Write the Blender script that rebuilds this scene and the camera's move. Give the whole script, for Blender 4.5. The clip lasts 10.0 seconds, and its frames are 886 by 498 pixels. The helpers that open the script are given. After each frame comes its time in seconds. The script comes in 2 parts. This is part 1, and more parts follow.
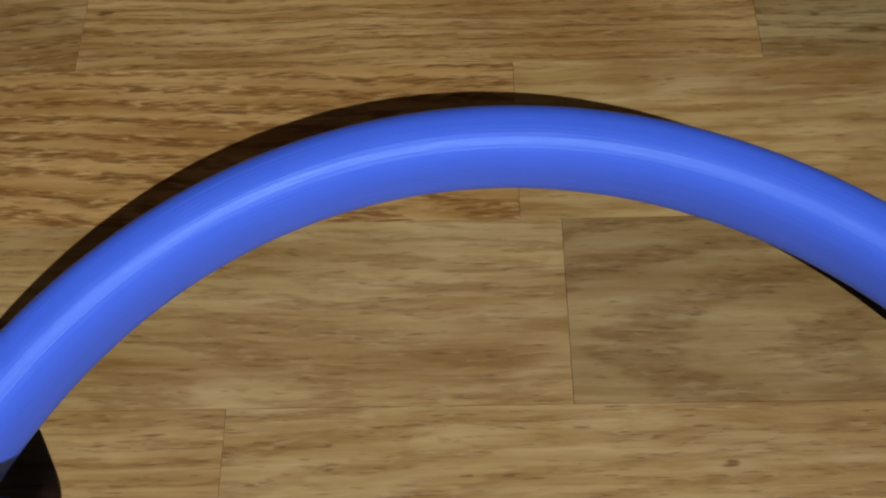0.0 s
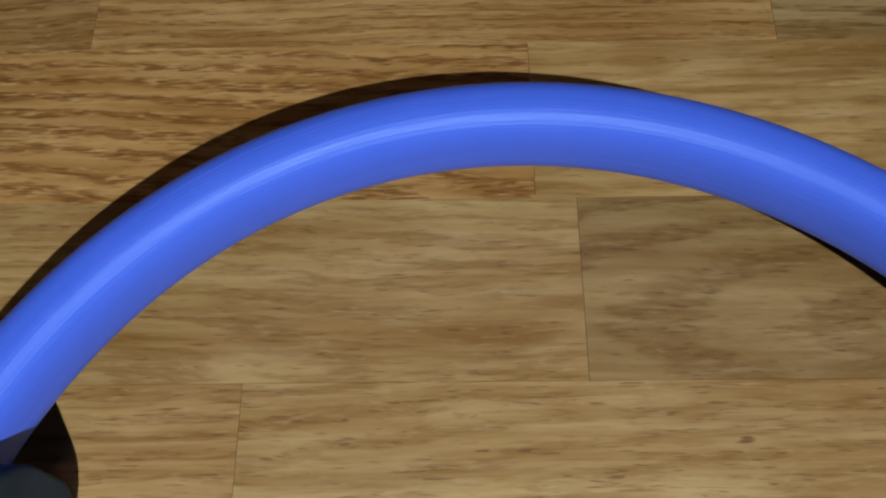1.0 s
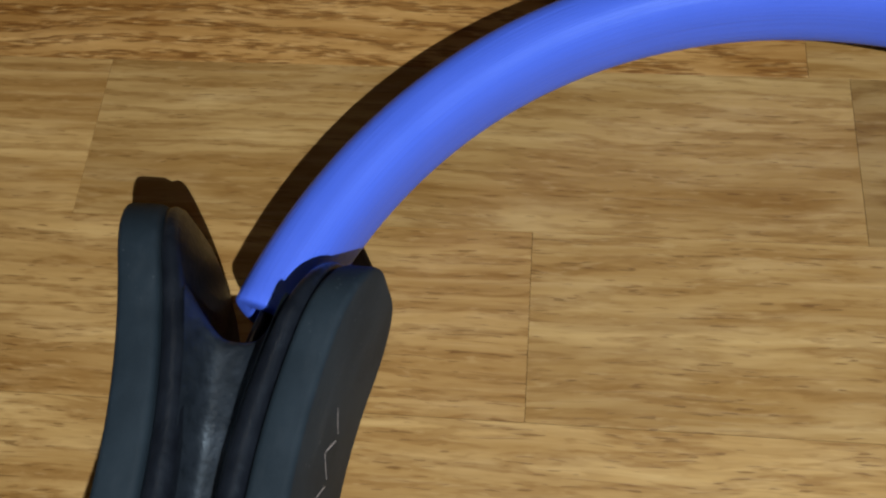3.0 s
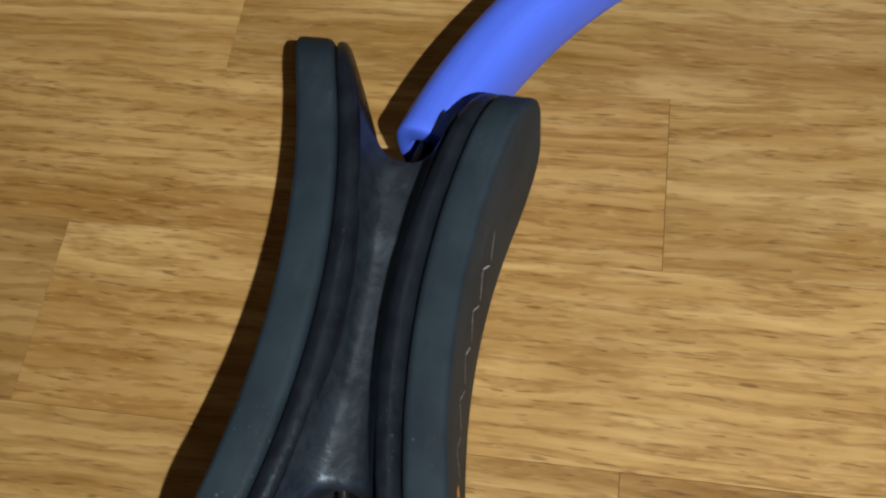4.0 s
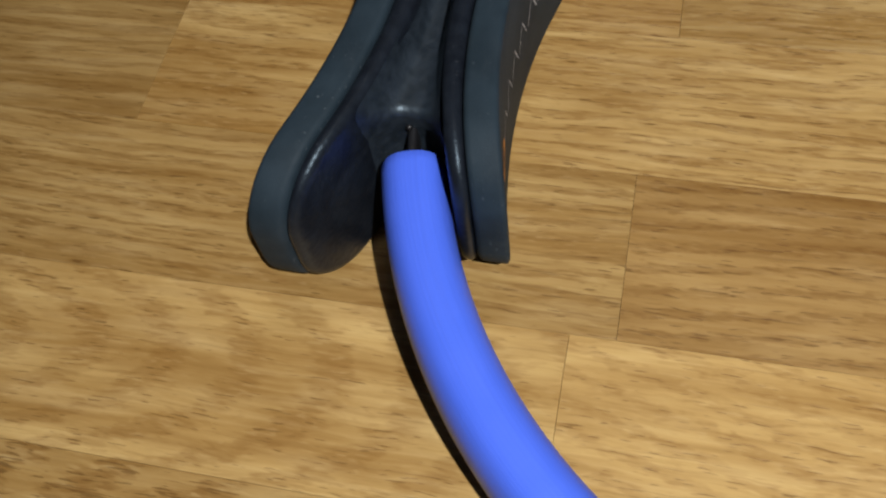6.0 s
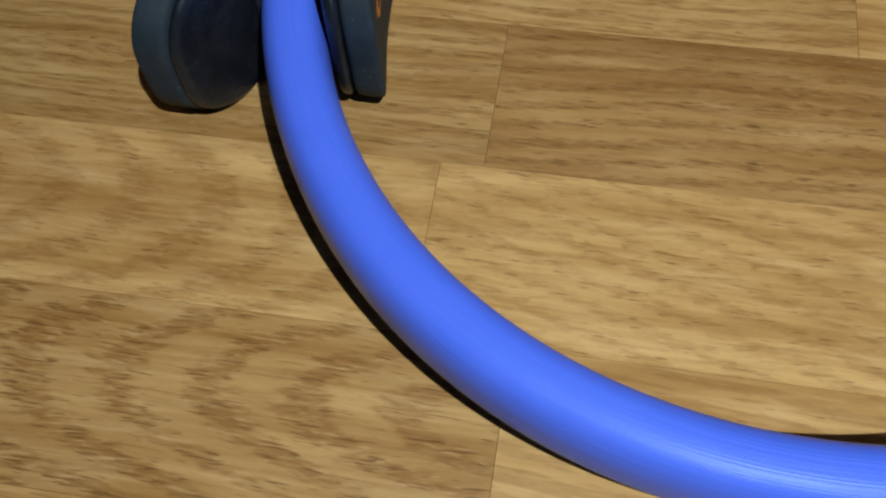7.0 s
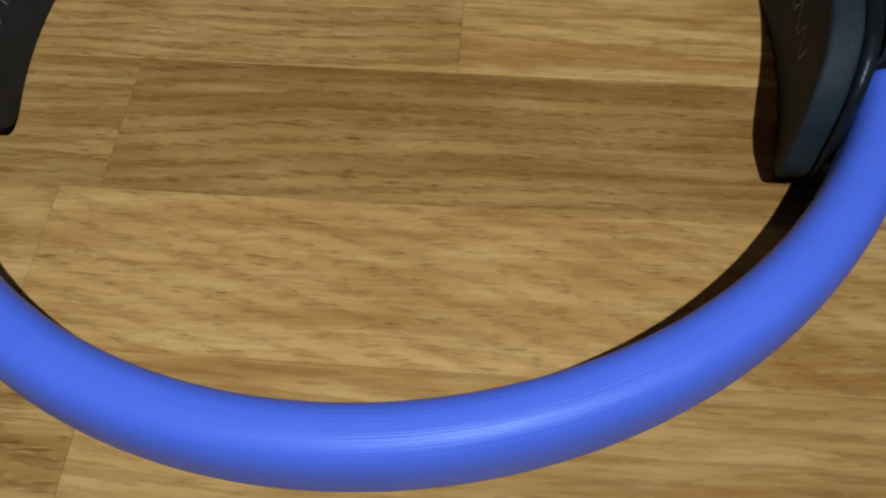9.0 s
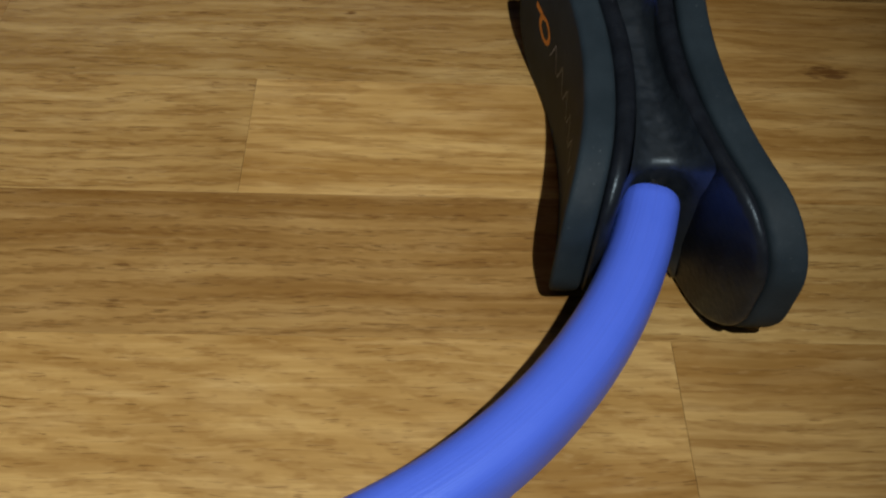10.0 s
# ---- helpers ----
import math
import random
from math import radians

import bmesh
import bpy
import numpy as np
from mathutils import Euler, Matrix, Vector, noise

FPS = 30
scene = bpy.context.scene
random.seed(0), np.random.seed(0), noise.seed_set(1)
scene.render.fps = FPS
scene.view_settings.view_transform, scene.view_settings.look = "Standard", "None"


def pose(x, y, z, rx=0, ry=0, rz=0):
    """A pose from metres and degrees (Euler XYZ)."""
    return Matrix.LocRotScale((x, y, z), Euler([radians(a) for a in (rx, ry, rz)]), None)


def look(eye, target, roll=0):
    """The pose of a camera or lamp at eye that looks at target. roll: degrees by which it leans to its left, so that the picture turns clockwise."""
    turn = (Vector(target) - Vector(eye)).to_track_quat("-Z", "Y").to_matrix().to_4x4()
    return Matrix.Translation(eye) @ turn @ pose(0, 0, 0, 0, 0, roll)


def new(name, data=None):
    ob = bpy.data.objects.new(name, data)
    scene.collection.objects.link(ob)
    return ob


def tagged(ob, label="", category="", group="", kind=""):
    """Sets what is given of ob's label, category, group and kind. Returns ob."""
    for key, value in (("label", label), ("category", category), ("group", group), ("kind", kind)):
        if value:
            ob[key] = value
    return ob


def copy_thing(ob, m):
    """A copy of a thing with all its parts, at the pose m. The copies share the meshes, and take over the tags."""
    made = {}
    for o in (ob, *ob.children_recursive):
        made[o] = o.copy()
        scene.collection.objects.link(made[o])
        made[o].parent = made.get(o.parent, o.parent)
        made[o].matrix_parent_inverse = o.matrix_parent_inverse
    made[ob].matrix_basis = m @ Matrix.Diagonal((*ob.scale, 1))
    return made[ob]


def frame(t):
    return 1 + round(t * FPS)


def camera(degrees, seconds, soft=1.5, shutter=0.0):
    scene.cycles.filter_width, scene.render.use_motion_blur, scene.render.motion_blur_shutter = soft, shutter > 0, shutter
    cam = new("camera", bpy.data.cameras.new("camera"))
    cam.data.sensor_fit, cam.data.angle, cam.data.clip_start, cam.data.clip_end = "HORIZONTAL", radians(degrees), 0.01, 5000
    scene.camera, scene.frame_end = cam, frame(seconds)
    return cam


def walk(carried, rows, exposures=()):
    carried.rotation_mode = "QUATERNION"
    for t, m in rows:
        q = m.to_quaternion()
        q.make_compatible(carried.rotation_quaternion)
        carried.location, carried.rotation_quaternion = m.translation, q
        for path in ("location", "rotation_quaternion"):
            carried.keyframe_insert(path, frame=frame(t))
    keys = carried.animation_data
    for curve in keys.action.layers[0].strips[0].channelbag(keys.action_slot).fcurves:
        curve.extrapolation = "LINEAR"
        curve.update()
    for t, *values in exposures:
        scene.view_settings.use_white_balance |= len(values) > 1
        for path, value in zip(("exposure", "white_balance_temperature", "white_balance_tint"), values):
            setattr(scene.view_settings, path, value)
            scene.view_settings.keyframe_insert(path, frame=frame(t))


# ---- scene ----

# ---- camera ----
cam = camera(50.6, 10.0, soft=2.3)
PATH = [
    (0, 0.0801, -0.0836, 0.3046, 24.83, 1.54, -0.42),
    (0.5, 0.0828, -0.0858, 0.3016, 25.15, 1.19, -0.61),
    (1, 0.0737, -0.0910, 0.3024, 24.80, 1.26, -0.13),
    (1.5, 0.0570, -0.1000, 0.3054, 24.72, 1.91, 0.92),
    (2, 0.0392, -0.1100, 0.3084, 24.37, 3.04, 2.52),
    (2.2, 0.0302, -0.1165, 0.3077, 24.69, 3.08, 2.92),
    (2.7, 0.0092, -0.1322, 0.3049, 24.59, 3.30, 3.79),
    (3.3, -0.0110, -0.1557, 0.3041, 23.65, 4.29, 5.31),
    (3.5, -0.0166, -0.1658, 0.3057, 23.60, 4.84, 6.08),
    (4, -0.0305, -0.1979, 0.2977, 24.28, 5.13, 7.81),
    (4.5, -0.0337, -0.2346, 0.2983, 25.90, 5.65, 9.07),
    (5, -0.0381, -0.2744, 0.2975, 27.76, 5.81, 10.26),
    (5.2, -0.0342, -0.2890, 0.2967, 28.18, 5.80, 10.68),
    (5.8, -0.0188, -0.3310, 0.2957, 30.08, 5.77, 11.63),
    (6.3, -0.0041, -0.3591, 0.2931, 30.07, 4.75, 11.24),
    (6.5, 0.0015, -0.3687, 0.2911, 29.47, 4.03, 10.80),
    (6.8, 0.0110, -0.3858, 0.2882, 28.92, 3.07, 10.01),
    (7, 0.0199, -0.3962, 0.2864, 28.80, 2.67, 9.48),
    (7.3, 0.0390, -0.4075, 0.2840, 29.00, 2.62, 8.81),
    (7.5, 0.0519, -0.4122, 0.2835, 29.18, 2.72, 8.43),
    (7.8, 0.0680, -0.4148, 0.2854, 29.29, 2.83, 7.96),
    (8, 0.0804, -0.4160, 0.2871, 29.50, 2.53, 7.32),
    (8.3, 0.0996, -0.4169, 0.2886, 30.61, 1.98, 6.41),
    (8.5, 0.1126, -0.4168, 0.2897, 31.37, 1.61, 5.83),
    (8.8, 0.1321, -0.4150, 0.2921, 32.05, 1.10, 5.00),
    (9, 0.1440, -0.4129, 0.2930, 32.61, 0.78, 4.38),
    (9.3, 0.1591, -0.4084, 0.2920, 34.04, 0.30, 3.27),
    (9.5, 0.1706, -0.4037, 0.2927, 35.36, -0.56, 2.30),
    (9.8, 0.1860, -0.3973, 0.2932, 36.89, -1.65, 0.69),
    (10, 0.1958, -0.3932, 0.2934, 37.80, -2.31, -0.42),
]
EXPOSURES = [
    (0.0, -0.12, 5800, 10), (1.0, -0.12, 5800, 10), (2.0, -0.10, 5900, 10), (3.5, 0.18, 6400, 10), (4.5, 0.27, 6600, 10), (5.2, 0.27, 6600, 10),
    (6.5, -0.05, 6200, 10), (7.0, -0.19, 6050, 9), (8.0, -0.46, 5950, 9), (9.0, -0.46, 6280, 9), (10.0, -0.46, 6780, 8),
]
walk(cam, [(t, pose(x, y, z, rx, ry, rz)) for t, x, y, z, rx, ry, rz in PATH], EXPOSURES)

# ---- light ----
world = bpy.data.worlds.new("room_air")
world.use_nodes = True
world.node_tree.nodes["Background"].inputs["Color"].default_value = (0.02, 0.02, 0.022, 1)
world.node_tree.nodes["Background"].inputs["Strength"].default_value = 0.3
scene.world = world

torch = bpy.data.lights.new("torch", "SPOT")
torch.energy, torch.color = 55.0, (1.0, 0.97, 0.92)
torch.spot_size, torch.spot_blend, torch.shadow_soft_size = radians(56), 1.0, 0.006
torch_ob = new("torch_lamp", torch)
torch_ob.matrix_world = look((0.29, -0.64, 0.95), (0.01, -0.12, 0.0))


# ---- materials ----
class Nodes:
    """A short way to write node trees."""

    def __init__(self, name):
        self.mat = bpy.data.materials.new(name)
        self.mat.use_nodes = True
        self.tree = self.mat.node_tree
        self.bsdf = self.tree.nodes["Principled BSDF"]

    def add(self, kind, **values):
        node = self.tree.nodes.new(kind)
        for key, value in values.items():
            setattr(node, key, value)
        return node

    def put(self, socket, value):
        if hasattr(value, "is_output"):
            self.tree.links.new(value, socket)
        else:
            socket.default_value = value

    def math(self, op, a, b=0.0, c=0.0):
        node = self.add("ShaderNodeMath", operation=op)
        for socket, value in zip(node.inputs, (a, b, c)):
            self.put(socket, value)
        return node.outputs[0]

    def vec(self, op, a, b=(0, 0, 0)):
        node = self.add("ShaderNodeVectorMath", operation=op)
        self.put(node.inputs[0], a)
        self.put(node.inputs[1], b)
        return node.outputs[0]

    def noise(self, where, scale=1.0, detail=3.0, rough=0.55, warp=0.0):
        node = self.add("ShaderNodeTexNoise")
        self.put(node.inputs["Vector"], where)
        self.put(node.inputs["Scale"], scale)
        self.put(node.inputs["Detail"], detail)
        self.put(node.inputs["Roughness"], rough)
        self.put(node.inputs["Distortion"], warp)
        return node.outputs["Fac"]

    def remap(self, value, a, b, c=0.0, d=1.0):
        node = self.add("ShaderNodeMapRange", interpolation_type="SMOOTHSTEP")
        for socket, v in zip(node.inputs[:5], (value, a, b, c, d)):
            self.put(socket, v)
        return node.outputs[0]

    def mix(self, factor, a, b, mode="MIX"):
        node = self.add("ShaderNodeMix", data_type="RGBA", blend_type=mode)
        self.put(node.inputs["Factor"], factor)
        self.put(node.inputs[6], a)
        self.put(node.inputs[7], b)
        return node.outputs[2]

    def bump(self, height, strength, distance):
        node = self.add("ShaderNodeBump")
        self.put(node.inputs["Height"], height)
        self.put(node.inputs["Strength"], strength)
        self.put(node.inputs["Distance"], distance)
        self.tree.links.new(node.outputs[0], self.bsdf.inputs["Normal"])

    def set(self, **values):
        for key, value in values.items():
            self.put(self.bsdf.inputs[key.replace("_", " ")], value)
        return self.mat


def wood_material(name, centre=None, stretch=0.11, arches=0.40, ring_scale=44.0, cracks=0.40):
    """Satin-varnished oak, grain along x; centre: where the arches of a figured stave lie. Each stave's own colour gives its tone, and its alpha how open its pores are."""
    n = Nodes(name)
    info = n.add("ShaderNodeObjectInfo")
    local = n.add("ShaderNodeTexCoord").outputs["Object"]
    shift = n.vec("SCALE", (17.3, 9.1, 5.7))
    n.put(shift.node.inputs["Scale"], info.outputs["Random"])
    p = n.vec("ADD", local, shift)
    # slow waviness of the grain
    wave = n.noise(n.vec("MULTIPLY", p, (7.0, 18.0, 1.0)), 1.0, 2.0, 0.5)
    ripple = n.noise(n.vec("MULTIPLY", p, (38.0, 60.0, 1.0)), 1.0, 2.0, 0.5)
    sway = n.add("ShaderNodeCombineXYZ")
    n.put(sway.inputs[1], n.math("ADD", n.math("MULTIPLY", n.math("SUBTRACT", wave, 0.5), 0.011), n.math("MULTIPLY", n.math("SUBTRACT", ripple, 0.5), 0.0016)))
    q = n.vec("ADD", p, sway.outputs[0])
    # growth rings cut lengthwise: long arches round a centre of the stave's own
    middle = n.add("ShaderNodeCombineXYZ")
    n.put(middle.inputs[0], n.math("MULTIPLY_ADD", info.outputs["Random"], 0.5, -0.25))
    n.put(middle.inputs[1], n.math("MULTIPLY_ADD", n.math("FRACT", n.math("MULTIPLY", info.outputs["Random"], 13.7)), 0.16, -0.08))
    from_centre = n.vec("SUBTRACT", local, middle.outputs[0])
    if centre:
        from_centre = n.vec("SUBTRACT", n.add("ShaderNodeNewGeometry").outputs["Position"], (*centre, 0.0))
    arch = n.vec("MULTIPLY", n.vec("ADD", from_centre, sway.outputs[0]), (stretch, 1.0, 0.0))
    rings = n.add("ShaderNodeTexWave", wave_type="RINGS", rings_direction="Z", wave_profile="SIN")
    n.put(rings.inputs["Vector"], arch)
    n.put(rings.inputs["Scale"], ring_scale)
    n.put(rings.inputs["Distortion"], 2.2 if centre else 4.5)
    n.put(rings.inputs["Detail"], 1.5)
    n.put(rings.inputs["Detail Scale"], 9.0)
    n.put(rings.inputs["Detail Roughness"], 0.5)
    ring_line = rings.outputs["Fac"]
    cloud = n.noise(n.vec("MULTIPLY", p, (9.0, 19.0, 1.0)), 1.0, 2.0, 0.5)
    broad = n.noise(n.vec("MULTIPLY", q, (3.6, 58.0, 1.0)), 1.0, 3.0, 0.55)
    streak = n.noise(n.vec("MULTIPLY", q, (15.0, 300.0, 1.0)), 1.0, 2.0, 0.55)
    fibre = n.noise(n.vec("MULTIPLY", q, (60.0, 1500.0, 1.0)), 1.0, 2.0, 0.6)
    silk = n.noise(n.vec("MULTIPLY", q, (20.0, 84.0, 1.0)), 1.0, 2.0, 0.5)
    # pores: short dark dashes along the grain, crowded along the growth rings
    patch = n.noise(n.vec("MULTIPLY", q, (14.0, 75.0, 1.0)), 1.0, 2.0)
    crowd = n.math("MULTIPLY", n.remap(n.math("MULTIPLY_ADD", ring_line, 0.55, patch), 0.45, 0.98), info.outputs["Alpha"])
    scale = n.noise(n.vec("MULTIPLY", q, (135.0, 760.0, 1.0)), 1.0, 1.0, 0.4, 0.3)
    scaled = n.remap(n.math("MULTIPLY_ADD", crowd, 0.13, scale), 0.58, 0.70)
    pore = n.noise(n.vec("MULTIPLY", q, (115.0, 1300.0, 1.0)), 1.0, 1.0, 0.4)
    dash = n.remap(n.math("MULTIPLY_ADD", crowd, 0.19, pore), 0.705, 0.775)
    long_pore = n.noise(n.vec("MULTIPLY", q, (24.0, 1000.0, 1.0)), 1.0, 2.0, 0.5)
    open_by = 0.05 if cracks > 0.5 else 0.0
    crack = n.remap(long_pore, 0.640 - open_by, 0.735 - open_by)
    dark, pale, deep = (0.225, 0.105, 0.023, 1), (0.76, 0.550, 0.265, 1), (0.105, 0.040, 0.007, 1)
    tone = n.mix(n.remap(broad, 0.3, 0.7), (0.370, 0.208, 0.062, 1), (0.55, 0.355, 0.136, 1))
    tone = n.mix(n.math("MULTIPLY", n.remap(cloud, 0.46, 0.68), 0.44), tone, (0.260, 0.128, 0.028, 1))
    tone = n.mix(n.math("MULTIPLY", n.remap(ring_line, 0.30, 0.95), arches), tone, (0.240, 0.113, 0.025, 1))
    tone = n.mix(n.math("MULTIPLY", n.remap(silk, 0.48, 0.74), 0.24), tone, pale)
    tone = n.mix(n.math("MULTIPLY", n.remap(silk, 0.50, 0.26), 0.18), tone, dark)
    tone = n.mix(n.math("MULTIPLY", n.remap(streak, 0.47, 0.72), 0.28), tone, dark)
    tone = n.mix(n.math("MULTIPLY", n.remap(streak, 0.49, 0.25), 0.20), tone, pale)
    tone = n.mix(n.math("MULTIPLY", n.remap(fibre, 0.45, 0.72), 0.13), tone, dark)
    tone = n.mix(n.math("MULTIPLY", scaled, n.math("MULTIPLY_ADD", crowd, 0.34, 0.12)), tone, (0.205, 0.084, 0.014, 1))
    tone = n.mix(n.math("MULTIPLY", n.remap(scale, 0.42, 0.26), n.math("MULTIPLY_ADD", crowd, 0.30, 0.05)), tone, pale)
    tone = n.mix(n.math("MULTIPLY", dash, 0.52), tone, deep)
    tone = n.mix(n.math("MULTIPLY", crack, n.math("MULTIPLY_ADD", info.outputs["Alpha"], cracks, 0.08)), tone, deep)
    tone = n.mix(1.0, tone, info.outputs["Color"], "MULTIPLY")
    tone = n.mix(1.0, tone, (0.935, 0.985, 0.985, 1), "MULTIPLY")
    # small dark knots
    place = n.add("ShaderNodeNewGeometry").outputs["Position"]
    for x, y, size in ((0.3956, -0.0543, 0.0046), (0.1648, -0.0204, 0.0015), (-0.0660, 0.1665, 0.0018)):
        away = n.add("ShaderNodeVectorMath", operation="LENGTH")
        n.put(away.inputs[0], n.vec("MULTIPLY", n.vec("SUBTRACT", place, (x, y, 0.0)), (0.6, 1.0, 0.0)))
        d = n.math("MULTIPLY_ADD", n.math("SUBTRACT", n.math("ADD", n.math("MULTIPLY", ripple, 0.5), n.math("MULTIPLY", scale, 0.5)), 0.5), size * 7.0, away.outputs["Value"])
        tone = n.mix(n.math("MULTIPLY", n.remap(d, size * 1.2, size * 0.1), 0.75), tone, (0.11, 0.038, 0.008, 1))
    relief = n.math("SUBTRACT", n.math("MULTIPLY", fibre, 0.3), n.math("ADD", dash, crack))
    n.bump(relief, 0.25, 0.0003)
    rough = n.math("MULTIPLY_ADD", n.noise(p, 30.0, 3.0), 0.16, 0.40)
    return n.set(Base_Color=tone, Roughness=rough, Specular_IOR_Level=0.3)


def sleeve_material():
    """Blue foam tube with fine drawn lines along its length (v of the map runs round the tube)."""
    n = Nodes("blue_foam")
    uv = n.add("ShaderNodeTexCoord").outputs["UV"]
    lines = n.noise(n.vec("MULTIPLY", uv, (4.0, 92.0, 1.0)), 1.0, 3.0, 0.6)
    skin = n.noise(n.add("ShaderNodeNewGeometry").outputs["Position"], 1500.0, 2.0, 0.6)
    dust = n.noise(n.add("ShaderNodeNewGeometry").outputs["Position"], 60.0, 3.0, 0.6)
    tone = n.mix(dust, (0.072, 0.163, 0.91, 1), (0.091, 0.184, 0.97, 1))
    tone = n.mix(n.math("MULTIPLY", n.remap(lines, 0.4, 0.7), 0.16), tone, (0.060, 0.112, 0.68, 1))
    n.bump(n.math("ADD", lines, n.math("MULTIPLY", skin, 0.30)), 0.30, 0.0008)
    return n.set(Base_Color=tone, Roughness=n.math("MULTIPLY_ADD", dust, 0.12, 0.36), Specular_IOR_Level=0.6, Specular_Tint=(0.55, 0.80, 1.0, 1))


def plain_material(name, low, high, scale, rough, spec=0.5, grain=0.0, grain_scale=900.0, rough_span=0.15, dust=None, sheen=(1.0, 1.0, 1.0)):
    n = Nodes(name)
    place = n.add("ShaderNodeNewGeometry").outputs["Position"]
    wear = n.noise(place, scale, 4.0, 0.6)
    fine = n.noise(place, grain_scale, 3.0, 0.6)
    tone = n.mix(n.remap(wear, 0.3, 0.7), (*low, 1), (*high, 1))
    if dust:
        speck = n.math("MULTIPLY", n.remap(n.noise(place, 620.0, 1.0), 0.70, 0.76), n.remap(n.noise(place, 55.0, 2.0), 0.45, 0.65))
        tone = n.mix(n.math("MULTIPLY", speck, 0.6), tone, (*dust, 1))
        smear = n.remap(n.noise(n.vec("MULTIPLY", place, (1.0, 0.35, 1.0)), 90.0, 4.0, 0.65), 0.52, 0.75)
        tone = n.mix(n.math("MULTIPLY", smear, 0.10), tone, (*dust, 1))
    if grain:
        n.bump(n.math("ADD", fine, n.math("MULTIPLY", wear, 0.3)), grain, 0.0005)
    return n.set(Base_Color=tone, Roughness=n.math("MULTIPLY_ADD", fine, rough_span, rough), Specular_IOR_Level=spec, Specular_Tint=(*sheen, 1))


OAK = wood_material("oak")
FIGURED = {
    (2, 1): wood_material("oak_fissured", (0.060, 0.190), 0.08, 0.45, 60.0, 0.95),
    (1, 0): wood_material("oak_open_pored", (-0.150, 0.060), 0.16, 0.20, 42.0, 0.40),
    (-4, 0): wood_material("oak_arched", (-0.330, -0.238), 0.26, 0.36, 40.0),
    (-5, 0): wood_material("oak_flamed", (0.060, -0.302), 0.24, 0.40, 40.0),
    (0, 1): wood_material("oak_clouded", (0.290, 0.020), 0.20, 0.52, 26.0),
    (-3, 1): wood_material("oak_rising", (0.220, -0.420), 0.36, 0.34, 40.0),
    (-4, 1): wood_material("oak_slanted", (-0.330, -0.560), 0.50, 0.24, 36.0),
}
SLEEVE = sleeve_material()
PAD = plain_material("pad_foam", (0.009, 0.020, 0.031), (0.017, 0.032, 0.047), 45.0, 0.66, 0.32, 0.25, 1400.0, 0.15, (0.10, 0.12, 0.14))
SHELL = plain_material("black_plastic", (0.007, 0.009, 0.014), (0.012, 0.016, 0.024), 120.0, 0.24, 0.35, 0.45, 420.0, 0.25, (0.07, 0.08, 0.10), (0.62, 0.82, 1.0))
WEB = plain_material("grained_plastic", (0.008, 0.012, 0.018), (0.018, 0.025, 0.036), 200.0, 0.33, 1.0, 0.62, 330.0, 0.30, (0.06, 0.08, 0.10), (0.66, 0.84, 1.0))
BAND = plain_material("coated_steel", (0.010, 0.010, 0.012), (0.016, 0.016, 0.018), 80.0, 0.30, 0.5, 0.05)
INK = plain_material("pale_ink", (0.16, 0.18, 0.21), (0.60, 0.62, 0.67), 420.0, 0.6)
ORANGE = plain_material("orange_ink", (0.75, 0.28, 0.03), (0.88, 0.36, 0.05), 300.0, 0.55)
PLASTER = plain_material("wall_paint", (0.45, 0.44, 0.41), (0.50, 0.49, 0.46), 3.0, 0.85)
UNDER = plain_material("joint_shade", (0.05, 0.028, 0.012), (0.08, 0.045, 0.02), 40.0, 0.9)

# warm glow of the added fill lamp, tints the shadows brown
glow = Nodes("fill_diffuser")
FILL_GLOW = glow.set(Base_Color=(0.9, 0.9, 0.88, 1), Emission_Color=(1.0, 0.74, 0.52, 1), Emission_Strength=5.0)


# ---- building helpers ----
def mesh_of(name, bm, material, smooth=True):
    data = bpy.data.meshes.new(name)
    bmesh.ops.recalc_face_normals(bm, faces=bm.faces)
    for face in bm.faces:
        face.smooth = smooth
    bm.to_mesh(data)
    bm.free()
    data.materials.append(material)
    return data


def part(name, bm, material, parent, label="", smooth=True):
    ob = new(name, mesh_of(name, bm, material, smooth))
    ob.parent = parent
    return tagged(ob, label)


def box(bm, x0, x1, y0, y1, z0, z1):
    v = [bm.verts.new((x, y, z)) for x in (x0, x1) for y in (y0, y1) for z in (z0, z1)]
    for a, b, c, d in ((0, 1, 3, 2), (4, 6, 7, 5), (0, 4, 5, 1), (2, 3, 7, 6), (0, 2, 6, 4), (1, 5, 7, 3)):
        bm.faces.new((v[a], v[b], v[c], v[d]))


def bridge(bm, a, b, closed=True):
    for i in range(len(a) if closed else len(a) - 1):
        j = (i + 1) % len(a)
        bm.faces.new((a[i], a[j], b[j], b[i]))


# ---- the room ----
def slab(name, dims, material, label, category):
    bm = bmesh.new()
    box(bm, *dims)
    return tagged(new(name, mesh_of(name, bm, material, False)), label, category, kind="structure")


X0, X1, Y0, Y1, TOP = -1.9, 2.1, -2.1, 1.9, 2.4
slab("wall_north", (X0 - 0.1, X1 + 0.1, Y1, Y1 + 0.1, -0.03, TOP), PLASTER, "plain pale painted wall of the room", "wall")
slab("wall_south", (X0 - 0.1, X1 + 0.1, Y0 - 0.1, Y0, -0.03, TOP), PLASTER, "plain pale painted wall of the room", "wall")
slab("wall_west", (X0 - 0.1, X0, Y0, Y1, -0.03, TOP), PLASTER, "plain pale painted wall of the room", "wall")
slab("wall_east", (X1, X1 + 0.1, Y0, Y1, -0.03, TOP), PLASTER, "plain pale painted wall of the room", "wall")
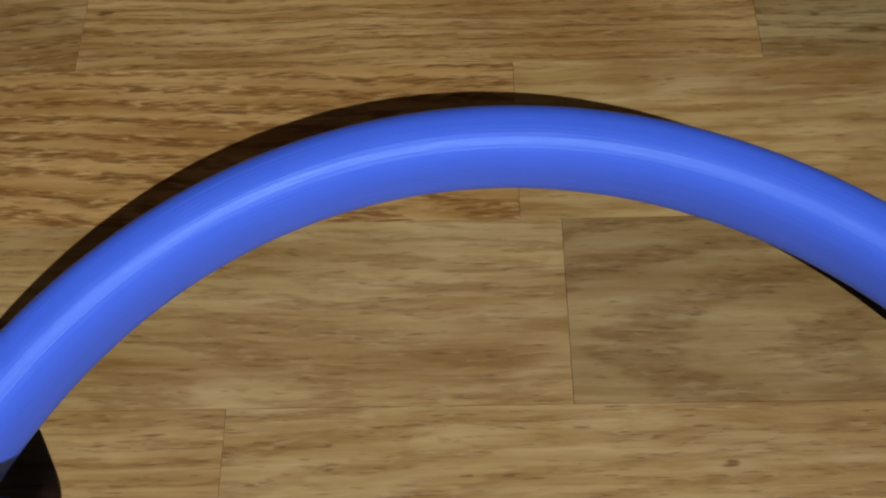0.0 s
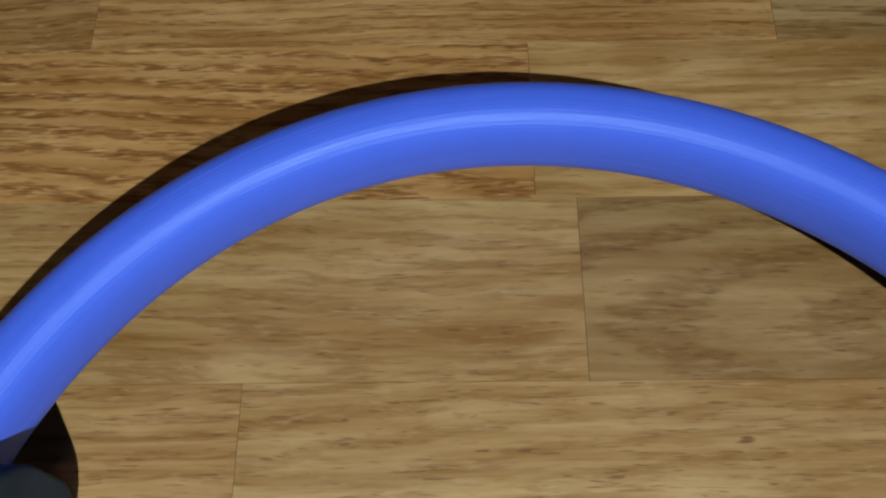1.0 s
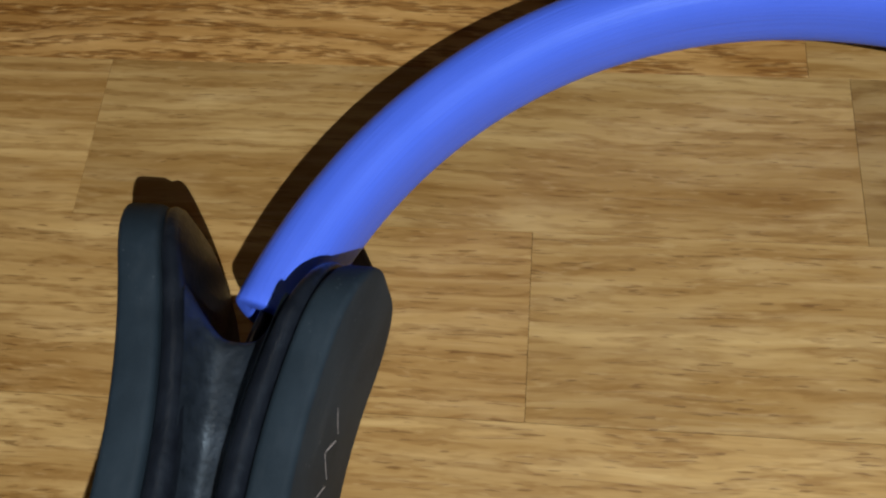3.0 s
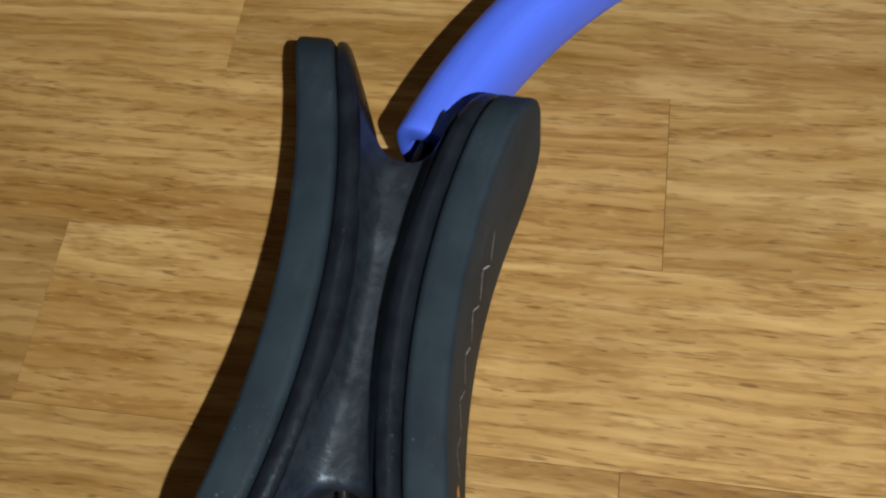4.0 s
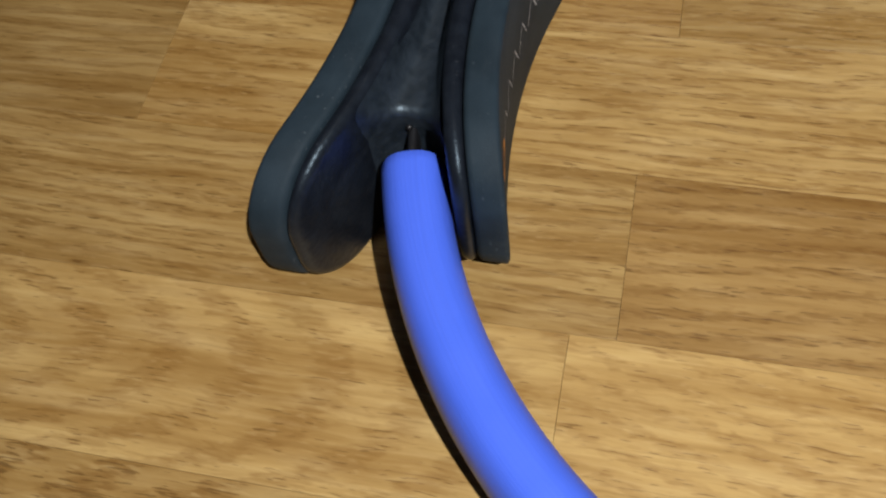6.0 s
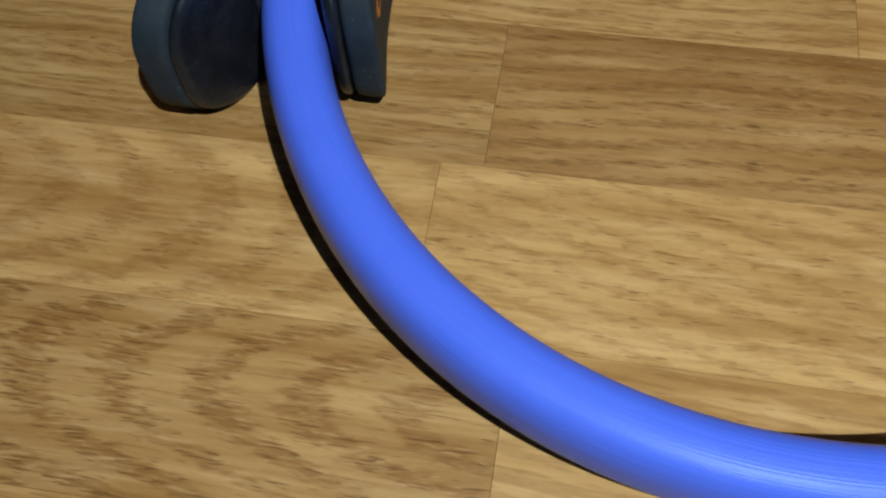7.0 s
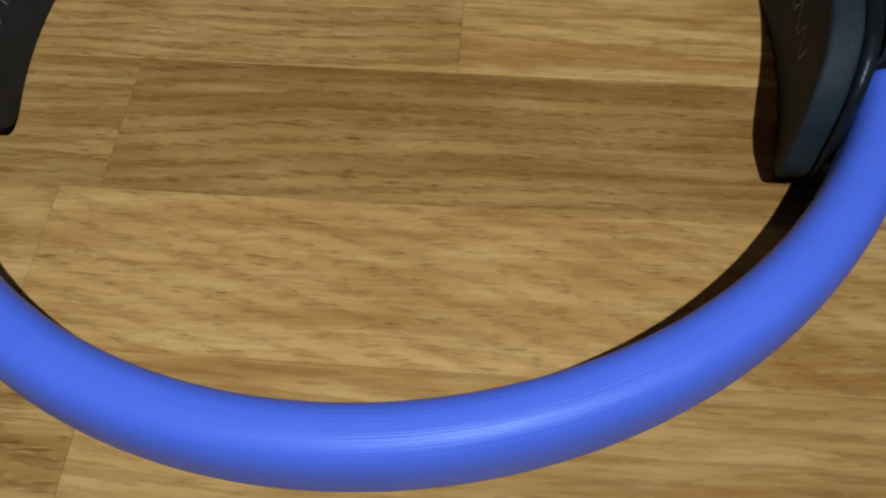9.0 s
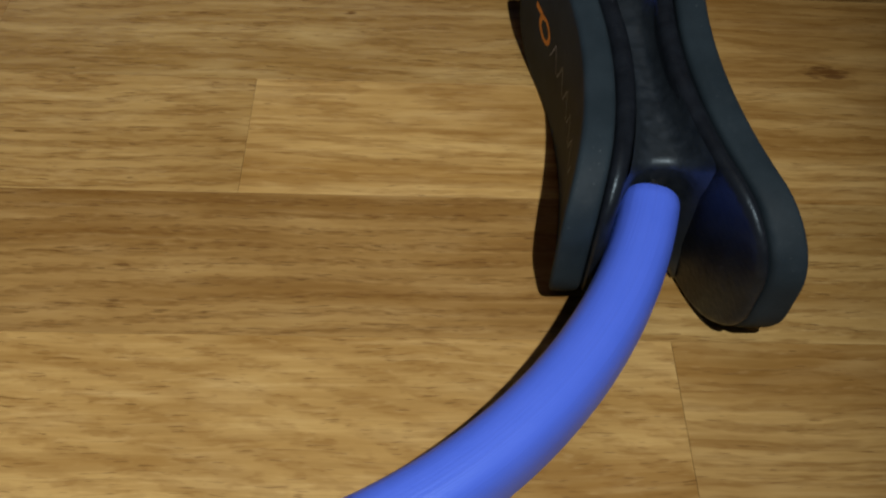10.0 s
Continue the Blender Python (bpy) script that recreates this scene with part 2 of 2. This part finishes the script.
slab("ceiling", (X0 - 0.1, X1 + 0.1, Y0 - 0.1, Y1 + 0.1, TOP, TOP + 0.1), PLASTER, "plain pale painted ceiling of the room", "ceiling")
floor = slab("floor", (X0, X1, Y0, Y1, -0.03, -0.0022), UNDER, "varnished oak floor of glued parallel staves", "floor")


def lathe(bm, profile, steps=48):
    loops = [[bm.verts.new((r * math.cos(2 * math.pi * k / steps), r * math.sin(2 * math.pi * k / steps), z)) for k in range(steps)] for r, z in profile]
    for a, b in zip(loops, loops[1:]):
        bridge(bm, a, b)
    bm.faces.new(loops[0])
    bm.faces.new(loops[-1])


# an unseen lamp, added overhead as weak fill to lift the shadows
ceiling_lamp = tagged(new("ceiling_lamp"), "round flat white ceiling lamp, unseen, added as fill light", "ceiling lamp")
ceiling_lamp.location = (0.10, 0.52, TOP)
bm = bmesh.new()
lathe(bm, [(0.24, 0.0), (0.24, -0.03), (0.22, -0.035)])
part("housing", bm, PLASTER, ceiling_lamp)
bm = bmesh.new()
lathe(bm, [(0.215, -0.036), (0.21, -0.05), (0.19, -0.056)])
part("diffuser", bm, FILL_GLOW, ceiling_lamp, "glowing diffuser of the added fill lamp")


# ---- the ring ----
RING = (0.0978, -0.1200, 0.0335)


def ring_point(a, du=0.0, dz=0.0):
    """A point on the ring's own line at the angle a: slightly out of round, as the handles pull it."""
    g = 1 + 0.0074 * math.cos(3 * a) - 0.0021 * math.sin(3 * a) - 0.0030 * math.cos(4 * a) - 0.0019 * math.sin(4 * a) - 0.0033 * math.sin(2 * a)
    return Vector((RING[0] + (0.1898 * g + du) * math.cos(a), RING[1] + (0.1991 * g + du) * math.sin(a), RING[2] + dz))


def tube(bm, a0, a1, steps, section, round_end):
    """Sweeps a closed section (outward, up) along the ring from a0 to a1 degrees; round_end softens the ends and bores them out."""
    uv = bm.loops.layers.uv.new("map")
    angles = [radians(a0 + (a1 - a0) * k / steps) for k in range(steps + 1)]
    loops, count = [], len(section)
    spans = [(a, 1.0) for a in angles]
    if round_end:
        lead = radians(0.25) * (1 if a1 > a0 else -1)
        bore = [(lead, 0.60), (0.6 * lead, 0.56), (-18 * lead, 0.55)]
        spans = [(angles[0] - d, r) for d, r in bore[::-1]] + [(angles[0] - lead, 0.90), (angles[0] - 0.6 * lead, 0.97)] + spans
        spans += [(angles[-1] + 0.6 * lead, 0.97), (angles[-1] + lead, 0.90)] + [(angles[-1] + d, r) for d, r in bore]
    for a, s in spans:
        ahead = (ring_point(a + 0.001) - ring_point(a - 0.001)).normalized()
        out = ahead.cross(Vector((0, 0, 1))).normalized()
        loops.append([bm.verts.new(ring_point(a) + out * (s * p) + Vector((0, 0, s * q))) for p, q in section])
    for k, (one, two) in enumerate(zip(loops, loops[1:])):
        for i in range(count):
            j = (i + 1) % count
            face = bm.faces.new((one[i], one[j], two[j], two[i]))
            for loop, (u, v) in zip(face.loops, ((k, i), (k, i + 1), (k + 1, i + 1), (k + 1, i))):
                loop[uv].uv = (u / len(loops), v / count)
    bm.faces.new(loops[0])
    bm.faces.new(loops[-1])


def oval(width, height, count, power=2.0):
    made = []
    for k in range(count):
        c, s = math.cos(2 * math.pi * k / count), math.sin(2 * math.pi * k / count)
        made.append((width * math.copysign(abs(c) ** (2 / power), c), height * math.copysign(abs(s) ** (2 / power), s)))
    return made


ring = tagged(new("pilates_ring"), "blue foam-covered exercise ring with black padded handles lying on oak floor", "exercise ring")
bm = bmesh.new()
tube(bm, 15.5, 159.3, 130, oval(0.0112, 0.0163, 72, 2.6), True)
part("foam_sleeve", bm, SLEEVE, ring, "blue foam sleeve with fine drawn lines")
bm = bmesh.new()
tube(bm, 195.6, 344.5, 130, oval(0.0112, 0.0163, 72, 2.6), True)
part("foam_sleeve", bm, SLEEVE, ring, "blue foam sleeve with fine drawn lines")
bm = bmesh.new()
tube(bm, 148.0, 202.0, 60, oval(0.0020, 0.0100, 20, 3.5), False)
part("spring_band", bm, BAND, ring, "black coated steel band")
bm = bmesh.new()
tube(bm, 337.0, 383.0, 50, oval(0.0020, 0.0100, 20, 3.5), False)
part("spring_band", bm, BAND, ring, "black coated steel band")

HALF = 0.034


def plate(bm, face, bend, thick, length, height, corner, edge, taper=0.0, fixed=0.0):
    """A rounded-rectangular plate standing along v, bent so that its face lies at face + bend * v * v; thick runs outwards in u; taper thins it towards its tips, with the side at the fixed depth kept."""
    count = 44
    last = None
    layers = [(0, edge), (0.12 * edge, 0.55 * edge), (0.45 * edge, 0.15 * edge), (edge, 0), (thick - edge, 0), (thick - 0.45 * edge, 0.15 * edge), (thick - 0.12 * edge, 0.55 * edge), (thick, edge)]
    caps = []
    for du, inset in layers:
        l, h, c = length - inset, height - inset, corner - inset
        upper, lower = [], []
        for k in range(count + 1):
            v = -l * math.cos(math.pi * k / count)
            d = abs(v) - (l - c)
            z = h if d <= 0 else h - c + math.sqrt(max(c * c - d * d, 0.0))
            u = face + bend * v * v + fixed + (du - fixed) * (1 - taper * (v / length) ** 2)
            upper.append(bm.verts.new((u, v, HALF + z)))
            lower.append(bm.verts.new((u, v, HALF - z)))
        loop = upper + lower[::-1]
        if last:
            bridge(bm, last, loop)
        last = loop
        caps.append((upper, lower))
    for upper, lower in (caps[0], caps[-1]):
        bridge(bm, upper, lower, False)


def web(bm):
    """The waisted saddle between the two flanges: coved up to both rims, its ends rounded over, scooped in plan and hollowed towards the steel band."""
    roll, count, columns = 0.0034, 22, []
    turns = [0.0, 0.3, 0.6, 0.9, 1.2, math.pi / 2]
    for c in range(count + 1):
        s = 2.0 * c / count - 1.0
        low, high = -0.0503 - 0.012 * abs(s) ** 3, 0.0478 + 0.012 * abs(s) ** 3
        line = [(low + roll - roll * math.sin(t), roll * (1 - math.cos(t))) for t in turns[::-1]]
        line += [(low + roll + (high - low - 2 * roll) * k / 26, 0.0) for k in range(1, 26)]
        line += [(high - roll + roll * math.sin(t), roll * (1 - math.cos(t))) for t in turns]
        upper, lower = [], []
        for v, drop in line:
            dip = 0.0011 * max(0.0, min(1.0, (0.0225 - abs(v)) / 0.003))
            z = 0.0213 + 0.0113 * abs(s) ** 4.0 - dip - drop
            inner, outer = -0.0082 - 2.1 * v * v, 0.0050 + 2.0 * v * v
            u = (inner + outer) / 2 + s * (outer - inner) / 2
            upper.append((u, v, z))
            lower.append((u, v, -z))
        hollow = [(upper[-1][0], upper[-1][1] - 0.0028, 0.5 * upper[-1][2]), (upper[-1][0], upper[-1][1] - 0.0028, -0.5 * upper[-1][2])]
        back = [(upper[0][0], upper[0][1] + 0.0028, -0.5 * upper[0][2]), (upper[0][0], upper[0][1] + 0.0028, 0.5 * upper[0][2])]
        columns.append([bm.verts.new((u, v, HALF + z)) for u, v, z in upper + hollow + lower[::-1] + back])
    for a, b in zip(columns, columns[1:]):
        bridge(bm, a, b)


def strip(bm, v0, v1, z0, z1, lean=0.0):
    """A thin printed bar on the inner pad's face."""
    rows = []
    for k in range(7):
        v = v0 + (v1 - v0) * k / 6
        u = -0.0272 - 2.1 * v * v
        dz = lean * (k / 6 - 0.5)
        rows.append([bm.verts.new((u, v, z0 + dz)), bm.verts.new((u, v, z1 + dz))])
    for a, b in zip(rows, rows[1:]):
        bm.faces.new((a[0], a[1], b[1], b[0]))


def handle():
    core = bmesh.new()
    plate(core, -0.0152, -2.1, 0.0078, 0.0792, 0.0336, 0.0250, 0.0033, 0.30, 0.0)
    plate(core, 0.0042, 2.0, 0.0078, 0.0946, 0.0336, 0.0270, 0.0033, 0.42, 0.0078)
    body = new("handle", mesh_of("handle", core, SHELL))
    tagged(body, "glossy black plastic handle with two foam pads")
    bm = bmesh.new()
    web(bm)
    part("web", bm, WEB, body, "grained black plastic web")
    for way in (-1, 1):
        bm = bmesh.new()
        bmesh.ops.create_uvsphere(bm, u_segments=12, v_segments=8, radius=0.0012, matrix=pose(0.0005, way * 0.0462, HALF + 0.0105))
        part("pin", bm, BAND, body, "small black pin head")
    bm = bmesh.new()
    plate(bm, -0.0270, -2.1, 0.0116, 0.0785, HALF, 0.0250, 0.0022)
    part("foam_pad", bm, PAD, body, "matte dark grey foam pad")
    bm = bmesh.new()
    plate(bm, 0.0122, 2.0, 0.0124, 0.0951, HALF, 0.0270, 0.0022)
    part("foam_pad", bm, PAD, body, "matte dark grey foam pad")
    for k in range(11):
        bm = bmesh.new()
        v = 0.0335 - 0.0060 * k - 0.0016 * (k // 2)
        strip(bm, v - 0.0028, v + 0.0028, 0.0333, 0.0346, 0.010 if k % 2 else -0.010)
        part("printed_bar", bm, INK, body, "worn pale printed bar")
    bm = bmesh.new()
    loops = []
    for r in (0.0050, 0.0078):
        loops.append([])
        for k in range(28):
            a = 2 * math.pi * k / 28
            v = 0.047 + r * math.cos(a)
            loops[-1].append(bm.verts.new((-0.0272 - 2.1 * v * v, v, 0.034 + 0.75 * r * math.sin(a))))
    bridge(bm, *loops)
    strip(bm, 0.0520, 0.0600, 0.0365, 0.0395)
    part("orange_mark", bm, ORANGE, body, "round orange printed mark")
    return body


right = handle()
right.parent = ring
right.matrix_basis = pose(0.2850, -0.1180, 0, 0, 0, 0.7)
left = copy_thing(right, pose(-0.0855, -0.1138, 0, 0, 0, 178.5))

# ---- floor staves ----
STAVE, SEAM = 0.069, 0.00005
KNOWN = {2: (-0.073, 0.199), 1: (0.101,), 0: (0.116,), -1: (0.0,), -2: (-0.215, 0.125), -3: (-0.010,), -4: (-0.026, 0.294), -5: (0.009,)}
# row, a place along it, tone, warmth, openness of the pores
TONES = [
    (2, -0.2, 0.93, 0.04, 0.7), (2, 0.1, 1.0, 0.06, 0.6), (2, 0.3, 0.84, -0.04, 0.7), (1, 0.0, 0.96, 0.12, 1.15), (1, 0.2, 1.06, 0.0, 0.25),
    (0, 0.0, 0.92, 0.0, 0.35), (0, 0.2, 0.72, 0.0, 0.45), (-1, -0.1, 0.91, 0.04, 0.5), (-1, 0.1, 0.98, -0.01, 0.4), (-2, -0.3, 0.80, 0.02, 0.2),
    (-2, -0.05, 0.97, 0.02, 0.45), (-2, 0.2, 1.12, 0.02, 0.25), (-3, -0.1, 0.86, 0.02, 0.4), (-3, 0.1, 0.71, 0.09, 0.5), (-4, -0.1, 1.02, 0.02, 0.35),
    (-4, 0.1, 1.08, 0.02, 0.4), (-4, 0.35, 1.0, 0.02, 0.3), (-5, -0.1, 0.93, 0.02, 0.7), (-5, 0.1, 1.03, 0.02, 0.15),
]
rng = random.Random(11)
far = bmesh.new()


def stave_into(bm, x0, x1, y0, y1, e=0.00010):
    low = [bm.verts.new(c) for c in ((x0, y0, -0.002), (x1, y0, -0.002), (x1, y1, -0.002), (x0, y1, -0.002))]
    mid = [bm.verts.new(c) for c in ((x0, y0, -e), (x1, y0, -e), (x1, y1, -e), (x0, y1, -e))]
    top = [bm.verts.new(c) for c in ((x0 + e, y0 + e, 0), (x1 - e, y0 + e, 0), (x1 - e, y1 - e, 0), (x0 + e, y1 - e, 0))]
    bridge(bm, low, mid)
    bridge(bm, mid, top)
    bm.faces.new(top)


for row in range(-30, 27):
    y0, y1 = row * STAVE + SEAM, (row + 1) * STAVE - SEAM
    joints = sorted(KNOWN.get(row, (rng.uniform(-0.15, 0.25),)))
    while joints[0] > X0 + 0.1:
        joints.insert(0, joints[0] - rng.uniform(0.28, 0.42))
    while joints[-1] < X1 - 0.1:
        joints.append(joints[-1] + rng.uniform(0.28, 0.42))
    joints = [max(X0, min(X1, j)) for j in joints]
    for a, b in zip(joints, joints[1:]):
        if b - a < 0.02:
            continue
        if -9 <= row <= 6 and b > -0.6 and a < 0.8:
            cx, cy, hx, hy = (a + b) / 2, (y0 + y1) / 2, (b - a) / 2 - SEAM, (y1 - y0) / 2
            bm = bmesh.new()
            stave_into(bm, -hx, hx, -hy, hy)
            stave = part("stave", bm, OAK, floor, smooth=False)
            stave.location = (cx, cy, 0)
            tone, warm, pores = rng.uniform(0.90, 1.05), rng.uniform(-0.03, 0.04), rng.uniform(0.2, 0.8)
            kind = sum(j <= a + 0.001 for j in KNOWN.get(row, ()))
            if (row, kind) in FIGURED and b > -0.1 and a < 0.45:
                stave.data.materials[0] = FIGURED[row, kind]
            for r, x, *told in TONES:
                if r == row and a < x < b:
                    tone, warm, pores = told
            stave.color = (tone * (1 + warm), tone, tone * (1 - warm), pores)
        else:
            stave_into(far, a + SEAM, b - SEAM, y0, y1)
rest = part("outer_staves", far, OAK, floor, smooth=False)
rest.color = (0.96, 0.96, 0.96, 0.5)
tagged(rest, kind="stuff")
